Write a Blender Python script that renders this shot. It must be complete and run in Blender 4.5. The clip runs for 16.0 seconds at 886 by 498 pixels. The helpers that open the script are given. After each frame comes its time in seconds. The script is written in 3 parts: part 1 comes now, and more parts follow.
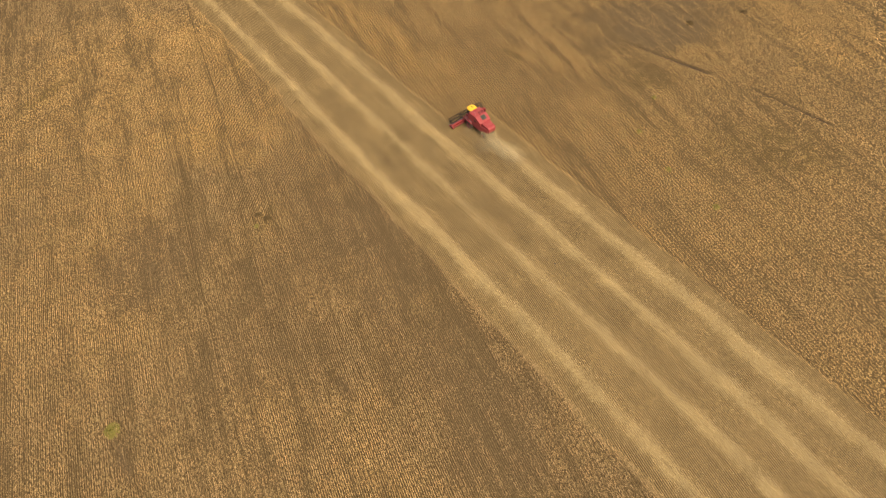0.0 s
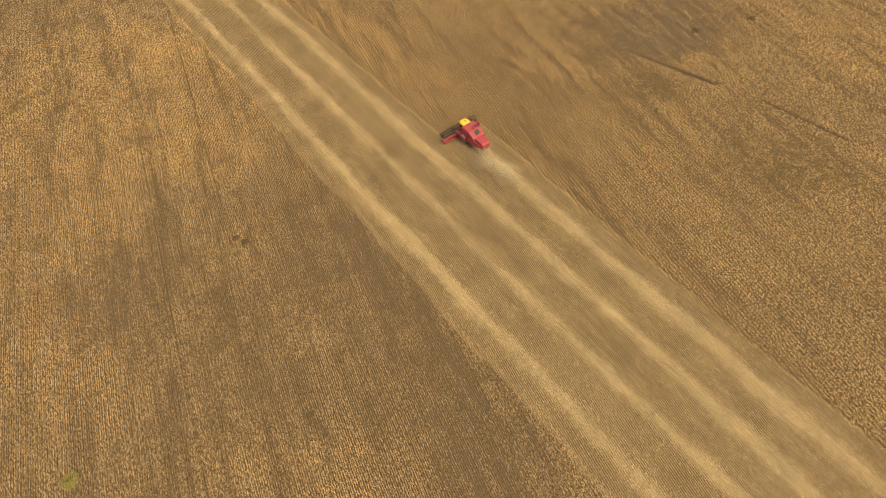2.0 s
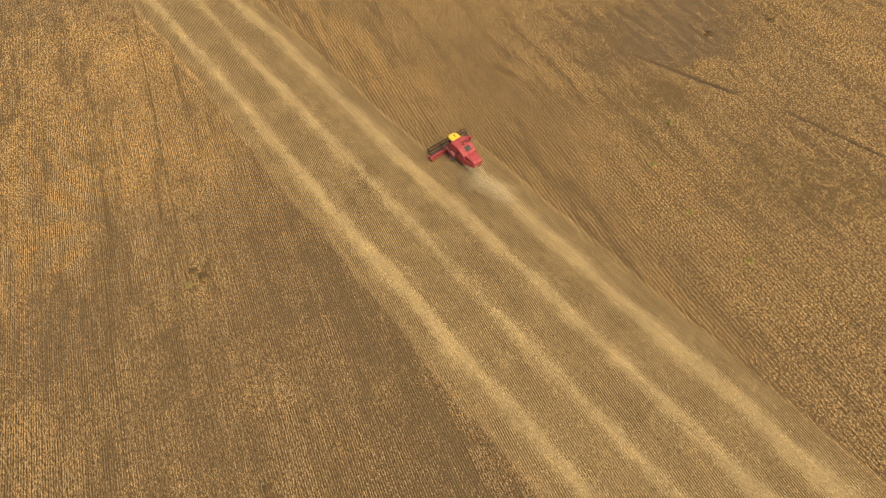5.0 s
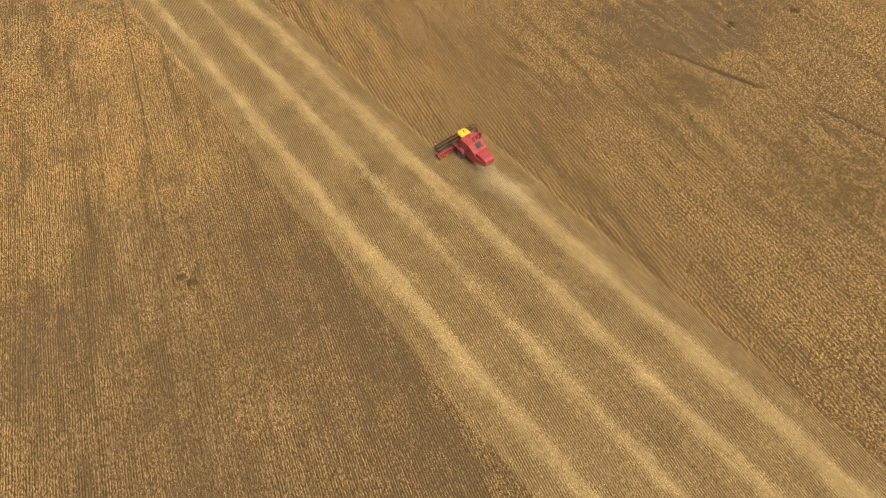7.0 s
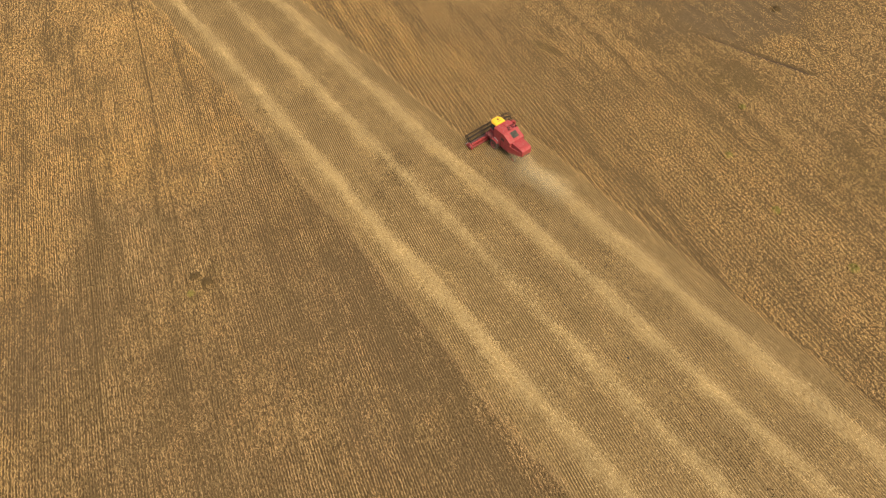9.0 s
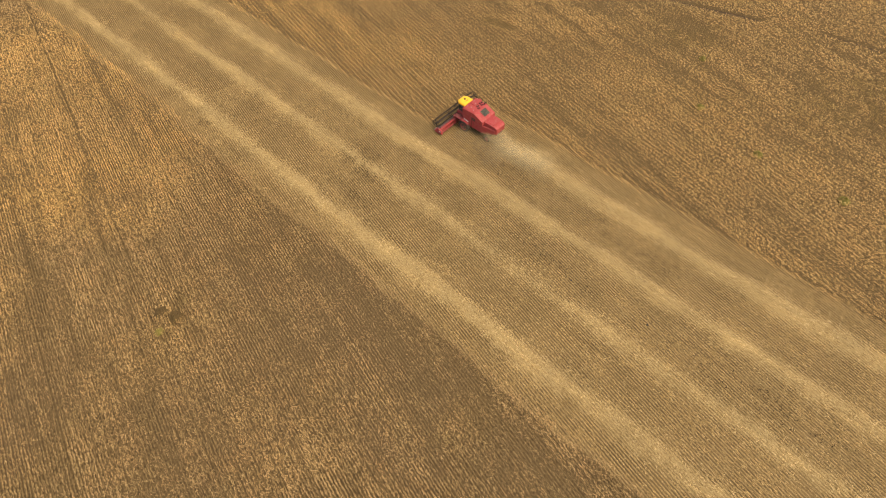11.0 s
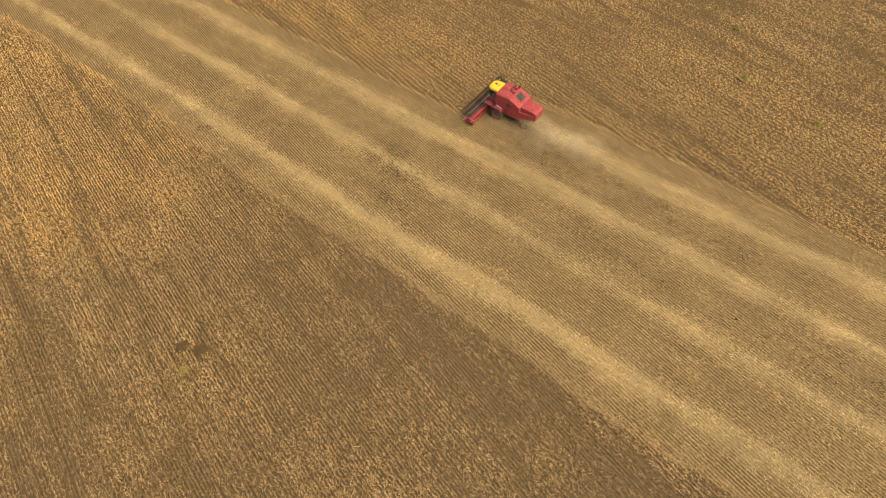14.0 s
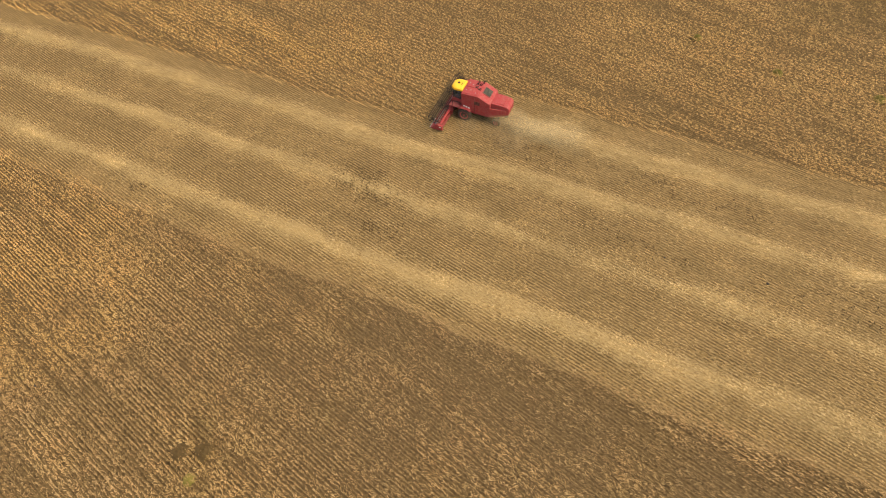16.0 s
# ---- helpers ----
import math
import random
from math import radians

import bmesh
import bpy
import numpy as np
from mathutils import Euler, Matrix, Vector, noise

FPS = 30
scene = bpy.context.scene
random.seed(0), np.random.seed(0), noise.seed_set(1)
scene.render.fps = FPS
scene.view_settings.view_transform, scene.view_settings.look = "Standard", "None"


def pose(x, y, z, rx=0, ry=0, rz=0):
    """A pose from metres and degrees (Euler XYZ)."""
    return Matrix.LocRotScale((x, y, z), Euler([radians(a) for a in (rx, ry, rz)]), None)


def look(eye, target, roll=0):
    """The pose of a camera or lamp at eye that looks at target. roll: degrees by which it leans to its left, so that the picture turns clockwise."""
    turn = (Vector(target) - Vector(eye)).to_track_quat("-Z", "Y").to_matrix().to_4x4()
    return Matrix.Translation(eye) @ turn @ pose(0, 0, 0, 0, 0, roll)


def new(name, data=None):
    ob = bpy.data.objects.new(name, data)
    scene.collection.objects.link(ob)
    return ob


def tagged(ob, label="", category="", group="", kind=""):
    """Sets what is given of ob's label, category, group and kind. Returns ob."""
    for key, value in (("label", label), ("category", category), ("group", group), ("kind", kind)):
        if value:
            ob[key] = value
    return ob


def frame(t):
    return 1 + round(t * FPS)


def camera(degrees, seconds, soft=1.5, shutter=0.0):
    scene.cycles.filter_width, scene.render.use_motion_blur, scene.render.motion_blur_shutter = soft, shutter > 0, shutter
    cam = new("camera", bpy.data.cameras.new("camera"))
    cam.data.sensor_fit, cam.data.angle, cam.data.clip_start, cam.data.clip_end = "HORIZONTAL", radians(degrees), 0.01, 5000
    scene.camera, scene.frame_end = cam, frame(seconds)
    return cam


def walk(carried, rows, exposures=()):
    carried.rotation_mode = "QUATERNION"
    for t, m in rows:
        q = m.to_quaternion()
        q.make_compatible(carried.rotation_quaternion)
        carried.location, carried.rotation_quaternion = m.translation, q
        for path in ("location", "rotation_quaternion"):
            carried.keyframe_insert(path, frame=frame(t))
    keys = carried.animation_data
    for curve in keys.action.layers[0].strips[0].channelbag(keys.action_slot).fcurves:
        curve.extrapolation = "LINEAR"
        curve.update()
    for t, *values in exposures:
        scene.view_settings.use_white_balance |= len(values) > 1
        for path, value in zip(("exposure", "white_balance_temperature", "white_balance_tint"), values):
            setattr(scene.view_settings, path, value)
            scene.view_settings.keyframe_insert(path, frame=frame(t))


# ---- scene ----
cam = camera(78.4, 16.0, soft=1.0)
PATH = [
    (0, -57.546, -63.516, 77.647, 35.486, 1.152, -38.044),
    (0.5, -56.204, -62.449, 77.048, 35.455, 1.161, -38.076),
    (1, -54.735, -61.371, 76.344, 35.464, 1.223, -38.085),
    (1.5, -53.264, -60.063, 75.652, 35.523, 1.226, -38.114),
    (2, -51.835, -58.863, 74.815, 35.579, 1.211, -38.096),
    (2.5, -50.370, -57.610, 73.930, 35.617, 1.225, -38.122),
    (3, -48.941, -56.485, 72.986, 35.626, 1.226, -38.142),
    (3.5, -47.431, -55.320, 72.023, 35.598, 1.232, -38.125),
    (4, -46.012, -54.355, 70.866, 35.660, 1.282, -38.100),
    (4.2, -45.371, -53.882, 70.458, 35.662, 1.310, -38.122),
    (6.3, -42.225, -48.524, 65.518, 35.397, 1.020, -38.132),
    (6.5, -42.130, -48.144, 65.192, 35.354, 0.995, -38.145),
    (7, -42.040, -46.938, 63.983, 35.336, 0.970, -38.144),
    (7.5, -42.197, -45.684, 62.716, 35.312, 0.911, -38.084),
    (8, -42.538, -44.400, 61.413, 35.343, 0.942, -37.949),
    (8.5, -43.039, -42.939, 60.086, 35.363, 0.976, -37.914),
    (9, -43.630, -41.440, 58.761, 35.284, 0.987, -37.903),
    (9.2, -43.900, -40.857, 58.263, 35.259, 1.037, -38.335),
    (11.3, -46.677, -35.817, 53.271, 35.444, 1.333, -48.521),
    (11.5, -46.910, -35.356, 52.927, 35.438, 1.266, -48.645),
    (12, -47.312, -33.991, 52.001, 35.360, 1.281, -48.812),
    (12.5, -47.712, -32.411, 51.051, 35.239, 1.273, -48.911),
    (13, -48.032, -30.768, 50.259, 35.219, 1.377, -49.469),
    (13.5, -48.179, -28.906, 49.433, 35.143, 1.496, -50.776),
    (14, -48.315, -26.719, 48.642, 35.010, 1.541, -52.676),
    (14.5, -48.387, -24.602, 47.765, 35.080, 1.679, -55.441),
    (15, -48.172, -22.273, 46.978, 34.830, 1.843, -58.668),
    (15.5, -47.924, -19.956, 46.287, 34.679, 1.997, -62.364),
    (16, -47.716, -17.469, 45.532, 34.505, 2.061, -66.172),
]
walk(cam, [(t, pose(x, y, z, rx, ry, rz)) for t, x, y, z, rx, ry, rz in PATH], ((0, 0.55, 7800, 10), (16, 0.55, 7800, 10)))

# ---- daylight: thin bright overcast with a soft sun ----
world = bpy.data.worlds.new("sky")
scene.world = world
world.use_nodes = True
SUN_UP, SUN_ROUND = 60.0, 170.0          # degrees above the horizon, degrees clockwise from +y
wn = world.node_tree
sky = wn.nodes.new("ShaderNodeTexSky")
sky.sky_type = "NISHITA"
sky.sun_disc = False
sky.sun_elevation, sky.sun_rotation = radians(SUN_UP), radians(SUN_ROUND)
sky.dust_density, sky.air_density = 3.0, 1.0
wn.nodes["Background"].inputs["Strength"].default_value = 0.15
wn.links.new(sky.outputs[0], wn.nodes["Background"].inputs["Color"])
sun = new("sun", bpy.data.lights.new("sun", "SUN"))
sun.data.energy, sun.data.angle, sun.data.color = 2.0, radians(45), (1.0, 0.93, 0.82)
sd = Vector((math.sin(radians(SUN_ROUND)) * math.cos(radians(SUN_UP)), math.cos(radians(SUN_ROUND)) * math.cos(radians(SUN_UP)), math.sin(radians(SUN_UP))))
sun.matrix_world = look(sd * 300, (0, 0, 0))


# ---- materials ----
ROW, TURN = 0.30, 13.5          # spacing of the drill rows; degrees clockwise from y by which they run askew to the cut strip


def shader(name, rough=0.8, metal=0.0, spec=0.3):
    m = bpy.data.materials.new(name)
    m.use_nodes = True
    b = m.node_tree.nodes["Principled BSDF"]
    b.inputs["Roughness"].default_value, b.inputs["Metallic"].default_value = rough, metal
    b.inputs["Specular IOR Level"].default_value = spec
    return m, m.node_tree.nodes, m.node_tree.links, b


def noise_node(n, l, scale, detail=4.0, rough=0.6, stretch=None):
    tc = n.new("ShaderNodeTexCoord")
    t = n.new("ShaderNodeTexNoise")
    t.inputs["Scale"].default_value, t.inputs["Detail"].default_value, t.inputs["Roughness"].default_value = scale, detail, rough
    if stretch:
        mp = n.new("ShaderNodeMapping")
        mp.inputs["Scale"].default_value = stretch
        l.new(tc.outputs["Object"], mp.inputs["Vector"])
        l.new(mp.outputs[0], t.inputs["Vector"])
    else:
        l.new(tc.outputs["Object"], t.inputs["Vector"])
    return t.outputs["Fac"]


def ramp(n, l, fac, stops):
    r = n.new("ShaderNodeValToRGB")
    while len(r.color_ramp.elements) < len(stops):
        r.color_ramp.elements.new(0.5)
    for e, (p, c) in zip(r.color_ramp.elements, stops):
        e.position, e.color = p, (*c, 1)
    l.new(fac, r.inputs["Fac"])
    return r.outputs["Color"]


def mix(n, l, kind, fac, a, b):
    m = n.new("ShaderNodeMix")
    m.data_type, m.blend_type = "RGBA", kind
    for socket, v in ((m.inputs["Factor"], fac), (m.inputs["A"], a), (m.inputs["B"], b)):
        if isinstance(v, (int, float)):
            socket.default_value = v
        elif isinstance(v, tuple):
            socket.default_value = (*v, 1)
        else:
            l.new(v, socket)
    return m.outputs["Result"]


def bump(n, l, b, height, strength, distance):
    u = n.new("ShaderNodeBump")
    u.inputs["Strength"].default_value, u.inputs["Distance"].default_value = strength, distance
    l.new(height, u.inputs["Height"])
    l.new(u.outputs[0], b.inputs["Normal"])


def attribute(n, name):
    a = n.new("ShaderNodeAttribute")
    a.attribute_name = name
    return a.outputs["Fac"]


def island(n):
    return n.new("ShaderNodeNewGeometry").outputs["Random Per Island"]


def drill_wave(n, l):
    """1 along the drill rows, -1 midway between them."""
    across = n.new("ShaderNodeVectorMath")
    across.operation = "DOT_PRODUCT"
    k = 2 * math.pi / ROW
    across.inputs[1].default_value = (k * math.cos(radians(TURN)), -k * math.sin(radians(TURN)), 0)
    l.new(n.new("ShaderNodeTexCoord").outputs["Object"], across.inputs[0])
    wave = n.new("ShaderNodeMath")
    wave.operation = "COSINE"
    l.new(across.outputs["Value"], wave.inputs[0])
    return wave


def soil():
    m, n, l, b = shader("dry_soil", 0.95, 0, 0.1)
    fine = ramp(n, l, noise_node(n, l, 3.4, 6, 0.75), ((0.34, (0.047, 0.029, 0.012)), (0.66, (0.16, 0.101, 0.043))))
    broad = ramp(n, l, noise_node(n, l, 0.06, 3), ((0.35, (0.9, 0.88, 0.86)), (0.65, (1.08, 1.04, 0.96))))
    c = mix(n, l, "MULTIPLY", 1.0, fine, broad)
    c = mix(n, l, "MIX", attribute(n, "bare"), c, mix(n, l, "MIX", noise_node(n, l, 1.1, 5, 0.7), (0.055, 0.036, 0.018), (0.17, 0.115, 0.06)))
    # lower leaves and fallen stalks between the drill rows
    under = mix(n, l, "MIX", ramp(n, l, noise_node(n, l, 3.6, 7, 0.8), ((0.36, (0, 0, 0)), (0.66, (1, 1, 1)))), (0.052, 0.034, 0.015), (0.24, 0.155, 0.066))
    # shade between the drill rows, multiplied into the litter colour as a wave
    row_shade = n.new("ShaderNodeMath")
    row_shade.operation = "MULTIPLY_ADD"
    l.new(drill_wave(n, l).outputs[0], row_shade.inputs[0])
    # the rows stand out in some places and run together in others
    l.new(ramp(n, l, noise_node(n, l, 0.22, 4, 0.6), ((0.36, (0.03,) * 3), (0.62, (0.27,) * 3))), row_shade.inputs[1])
    row_shade.inputs[2].default_value = 0.83
    under = mix(n, l, "MULTIPLY", 1.0, under, row_shade.outputs[0])
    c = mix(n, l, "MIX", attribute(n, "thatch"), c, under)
    # fine broken straw lying on the cut strip, thick along the windrows
    cut_soil = mix(n, l, "MIX", noise_node(n, l, 4.0, 5, 0.75), (0.115, 0.074, 0.032), (0.33, 0.22, 0.1))
    lanes = ramp(n, l, noise_node(n, l, 1.0, 5, 0.65, (1.3, 0.09, 1.0)), ((0.3, (0.74, 0.73, 0.72)), (0.7, (1.15, 1.14, 1.12))))
    blotch = ramp(n, l, noise_node(n, l, 0.24, 5, 0.7), ((0.36, (0.8, 0.8, 0.77)), (0.6, (1.06, 1.05, 1.04))))
    cut_soil = mix(n, l, "MULTIPLY", 1.0, cut_soil, blotch)
    # the same painted row shade darkens the cut soil between stubble rows
    cut_soil = mix(n, l, "MULTIPLY", 1.0, mix(n, l, "MULTIPLY", 1.0, cut_soil, lanes), row_shade.outputs[0])
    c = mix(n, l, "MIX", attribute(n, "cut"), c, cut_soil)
    grain = noise_node(n, l, 2.4, 8, 0.82, (2.6, 0.8, 1.0))
    # the drill rows part the straw
    wave = drill_wave(n, l)
    rows = n.new("ShaderNodeMath")
    rows.operation = "MULTIPLY_ADD"
    l.new(wave.outputs[0], rows.inputs[0])
    rows.inputs[1].default_value = 0.15
    l.new(grain, rows.inputs[2])
    add = n.new("ShaderNodeMath")
    add.operation = "MULTIPLY_ADD"
    l.new(attribute(n, "litter"), add.inputs[0])
    add.inputs[1].default_value = 0.62
    l.new(rows.outputs[0], add.inputs[2])
    cover = ramp(n, l, add.outputs[0], ((0.6, (0, 0, 0)), (0.95, (0.95,) * 3)))
    chaff = mix(n, l, "MIX", noise_node(n, l, 9.0, 4, 0.7), (0.25, 0.168, 0.071), (0.58, 0.418, 0.192))
    c = mix(n, l, "MIX", cover, c, chaff)
    l.new(c, b.inputs["Base Color"])
    bump(n, l, b, noise_node(n, l, 7.0, 6, 0.7), 0.7, 0.06)
    return m


def wheat(name, hue):
    m, n, l, b = shader(name, 0.75, 0, 0.25)
    c = ramp(n, l, island(n), ((0.0, (0.19, 0.116, 0.045)), (0.25, (0.3, 0.187, 0.073)), (0.6, (0.42, 0.271, 0.112)), (1.0, (0.55, 0.375, 0.174))))
    broad = ramp(n, l, noise_node(n, l, 0.05, 5, 0.65), ((0.34, (0.88, 0.88, 0.9)), (0.5, (1.0, 0.98, 0.96)), (0.66, (1.07, 1.04, 0.96))))
    c = mix(n, l, "MULTIPLY", 1.0, c, broad)
    c = mix(n, l, "MULTIPLY", 1.0, c, hue)
    # reddish and greenish tinges, patch by patch
    tinge = ramp(n, l, noise_node(n, l, 0.4, 6, 0.75), ((0.34, (0.96, 1.0, 0.95)), (0.5, (1.0, 1.0, 1.0)), (0.68, (1.04, 0.98, 0.95))))
    c = mix(n, l, "MULTIPLY", 1.0, c, tinge)
    tuft = ramp(n, l, attribute(n, "tone"), ((0.0, (0.56, 0.55, 0.53)), (0.5, (1.0, 1.0, 1.0)), (1.0, (1.32, 1.32, 1.34))))
    c = mix(n, l, "MULTIPLY", 1.0, c, tuft)
    c = mix(n, l, "MIX", attribute(n, "gold"), c, mix(n, l, "MULTIPLY", 1.0, c, (1.23, 1.18, 1.02)))
    c = mix(n, l, "MIX", attribute(n, "bare"), c, mix(n, l, "MULTIPLY", 1.0, c, (0.74, 0.73, 0.75)))
    c = mix(n, l, "MIX", attribute(n, "weed"), c, mix(n, l, "MULTIPLY", 1.0, c, (0.42, 0.44, 0.31)))
    l.new(c, b.inputs["Base Color"])
    return m


def straw(name, stops):
    m, n, l, b = shader(name, 0.8, 0, 0.12)
    c = ramp(n, l, island(n), stops)
    broad = ramp(n, l, noise_node(n, l, 0.25, 4, 0.6), ((0.3, (0.8, 0.79, 0.78)), (0.7, (1.12, 1.09, 1.04))))
    lanes = ramp(n, l, noise_node(n, l, 1.0, 5, 0.65, (2.0, 0.12, 1.0)), ((0.33, (0.72, 0.72, 0.72)), (0.67, (1.22, 1.21, 1.19))))
    l.new(mix(n, l, "MULTIPLY", 1.0, mix(n, l, "MULTIPLY", 1.0, c, broad), lanes), b.inputs["Base Color"])
    return m


def paint(name, colour, rough=0.4, dust=0.35, gloss=0.45):
    """Machine paint with field dust lying on it and faded patches."""
    m, n, l, b = shader(name, rough, 0, gloss)
    worn = mix(n, l, "MIX", noise_node(n, l, 1.3, 5, 0.65), colour, tuple(min(1, v * 1.25 + 0.03) for v in colour))
    amount = ramp(n, l, noise_node(n, l, 3.5, 7, 0.75), ((0.42, (0, 0, 0)), (0.78, (dust, dust, dust))))
    l.new(mix(n, l, "MIX", amount, worn, (0.36, 0.27, 0.17)), b.inputs["Base Color"])
    r = ramp(n, l, noise_node(n, l, 6.0, 5), ((0.3, (rough,) * 3), (0.75, (min(1, rough + 0.3),) * 3)))
    l.new(r, b.inputs["Roughness"])
    bump(n, l, b, noise_node(n, l, 9.0, 4), 0.12, 0.02)
    return m


SOIL, WHEAT, GOLDEN_WHEAT = soil(), wheat("ripe_wheat", (1.0, 1.0, 1.02)), wheat("golden_wheat", (1.015, 1.0, 0.96))
STUBBLE = straw("cut_stubble", ((0.0, (0.2, 0.128, 0.05)), (0.6, (0.37, 0.248, 0.102)), (1.0, (0.52, 0.362, 0.166))))
STRAW = straw("threshed_straw", ((0.0, (0.24, 0.158, 0.064)), (0.5, (0.56, 0.4, 0.18)), (1.0, (0.74, 0.56, 0.295))))
WEED = straw("green_weed", ((0.0, (0.06, 0.056, 0.013)), (0.6, (0.15, 0.132, 0.03)), (1.0, (0.24, 0.205, 0.055))))
DRY = straw("dark_dry_weed", ((0.0, (0.04, 0.026, 0.011)), (0.6, (0.08, 0.053, 0.022)), (1.0, (0.14, 0.094, 0.04))))
RED, DARKRED = paint("red_paint", (0.3, 0.015, 0.017), 0.55, 0.36), paint("dark_red_paint", (0.2, 0.012, 0.015), 0.6, 0.5)
YELLOW = paint("yellow_paint", (0.83, 0.42, 0.012), 0.4, 0.15)
BLACK = paint("black_steel", (0.014, 0.012, 0.01), 0.8, 0.08, 0.08)
BROWN = paint("worn_reel_steel", (0.034, 0.02, 0.011), 0.85, 0.1, 0.06)
STEEL = paint("grey_steel", (0.3, 0.29, 0.27), 0.5, 0.4)
PIT = paint("hatch_shade", (0.006, 0.005, 0.005), 0.95, 0.05, 0.02)
WHITE = paint("white_paint", (0.75, 0.72, 0.68), 0.5, 0.25)
RUBBER = paint("tyre_rubber", (0.04, 0.026, 0.02), 0.9, 0.45, 0.08)
GRIME = paint("grimy_red_grille", (0.09, 0.024, 0.02), 0.9, 0.4, 0.08)
MESH = paint("screen_mesh", (0.035, 0.036, 0.028), 0.95, 0.25, 0.05)


def glass():
    m, n, l, b = shader("cab_glass", 0.06, 0, 0.5)
    b.inputs["Base Color"].default_value = (0.35, 0.40, 0.40, 1)
    b.inputs["Transmission Weight"].default_value = 0.85
    return m


GLASS = glass()

# ---- the plan of the field: rows of the cut strip run along y ----
LEFT_EDGE, RIGHT_EDGE, UNCUT_EDGE = -26.9, 4.3, -4.2   # sides of the cut strip; edge of the crop ahead of the harvester
HEADER_Y = 6.3                                           # how far the cut has come
rng = np.random.default_rng(11)


def lumps(x, y, size, seed):
    """Smooth value noise, 0 to 1, over arrays of places."""
    x, y = np.asarray(x) / size + 37.3 * seed, np.asarray(y) / size + 11.7 * seed
    i, j = np.floor(x).astype(int), np.floor(y).astype(int)
    u, v = x - i, y - j
    u, v = u * u * (3 - 2 * u), v * v * (3 - 2 * v)

    def h(a, b):
        k = (a * 374761393 + b * 668265263 + seed * 974711) & 0x7FFFFFFF
        k = ((k ^ (k >> 13)) * 1274126177) & 0x7FFFFFFF
        return ((k ^ (k >> 16)) & 0xFFFF) / 65535.0
    return (h(i, j) * (1 - u) + h(i + 1, j) * u) * (1 - v) + (h(i, j + 1) * (1 - u) + h(i + 1, j + 1) * u) * v


def blots(x, y, spots):
    """Soft ragged blots: x, y, half sizes along and across, turn, strength."""
    total = np.zeros_like(np.asarray(x, float))
    wob = lumps(x, y, 5.0, 3) * 0.6 + lumps(x, y, 1.8, 4) * 0.4
    for cx, cy, a, b, turn, s in spots:
        c, k = math.cos(radians(turn)), math.sin(radians(turn))
        u, v = (x - cx) * c + (y - cy) * k, -(x - cx) * k + (y - cy) * c
        d = np.sqrt((u / a) ** 2 + (v / b) ** 2) + (wob - 0.5) * 1.1
        total = np.maximum(total, s * np.clip((1.25 - d) / 0.7, 0, 1))
    return total


# thin and bare places in the crop
BARE = [(17, 20, 9, 11, -20, 0.3), (58, 2, 20, 11, -32, 0.9), (17, 3, 8, 14, -15, 0.22), (26, -3, 9, 6, -25, 0.3), (70, 6, 14, 10, 0, 0.8), (-67, 12, 10, 9, 10, 0.65),
        (-35, -8, 9, 27, -2, 0.55), (-37, -42, 8, 22, -8, 0.5), (-41, 28, 5, 6, 0, 0.3), (-46, -8, 10, 12, 14, 0.4), (-81.7, -19, 0.9, 4.5, 4, 1.0), (-52, -29, 1.0, 3.2, 10, 0.9),
        (-58, -16, 12, 10, 14, 0.35), (-39.5, 42, 1.6, 3, 14, 0.4), (-40.5, 33, 1.4, 2, 14, 0.5)]
# places grown through with dark or green weeds
WEEDY = [(41, -40, 12, 9, -40, 0.9), (55, 1, 22, 11, -32, 0.4), (41, -9.7, 8, 6, -35, 0.85), (-68, 70, 9, 1.8, 21, 0.9), (22.2, 14.2, 0.8, 3.6, 8, 1.0), (24, 2, 3, 1.2, 30, 0.3), (-32, 4, 3.5, 10, 0, 0.2), (-29, -16, 2.5, 9, 0, 0.2),
         (-46.5, 6.5, 3.2, 1.2, 30, 0.7), (-34, -28, 4, 14, 0, 0.3)]
# places where the crop stands full and golden
GOLD = [(-48, 64, 36, 32, 0, 1.0), (-70, 30, 16, 20, 0, 0.6), (86, -26, 24, 20, -35, 0.9), (-78, 5, 14, 14, 0, 0.4), (20, -30, 15, 18, 0, 0.55), (2, 46, 9, 34, 8, 1.0), (22, 38, 10, 10, 0, 0.3), (-42, 40, 14, 18, 14, 1.0), (-60, -34, 9, 14, 14, 0.5)]
# wheel marks and other dark lines pressed into the crop: two ends, half width, strength
MARKS = [(46.3, 1.0, 51.2, -18.7, 0.45, 1.0), (54.0, -27.5, 56.4, -45, 0.35, 0.8), (-19.5, 121, -45.0, 18.5, 0.15, 0.65), (-45.0, 18.5, -52.6, -12.0, 0.14, 0.4), (-38.5, 95, -57.3, 17.0, 0.13, 0.3), (-57.3, 17.0, -70.0, -37.0, 0.15, 0.55)]


def marks(x, y):
    out = np.zeros_like(x)
    for x0, y0, x1, y1, w, s in MARKS:
        dx, dy = x1 - x0, y1 - y0
        n2 = dx * dx + dy * dy
        t = np.clip(((x - x0) * dx + (y - y0) * dy) / n2, 0, 1)
        d = np.hypot(x - x0 - t * dx, y - y0 - t * dy)
        out = np.maximum(out, s * np.clip((1.5 * w - d) / (0.6 * w), 0, 1))
    return out


def cut(x, y):
    """Where the crop has been cut."""
    wl = LEFT_EDGE + (lumps(x * 0, y, 6.0, 5) - 0.5) * 0.9
    wr = np.where(y > HEADER_Y, UNCUT_EDGE, RIGHT_EDGE) + (lumps(x * 0, y, 5.0, 6) - 0.5) * 0.5
    return (x > wl) & (x < wr)


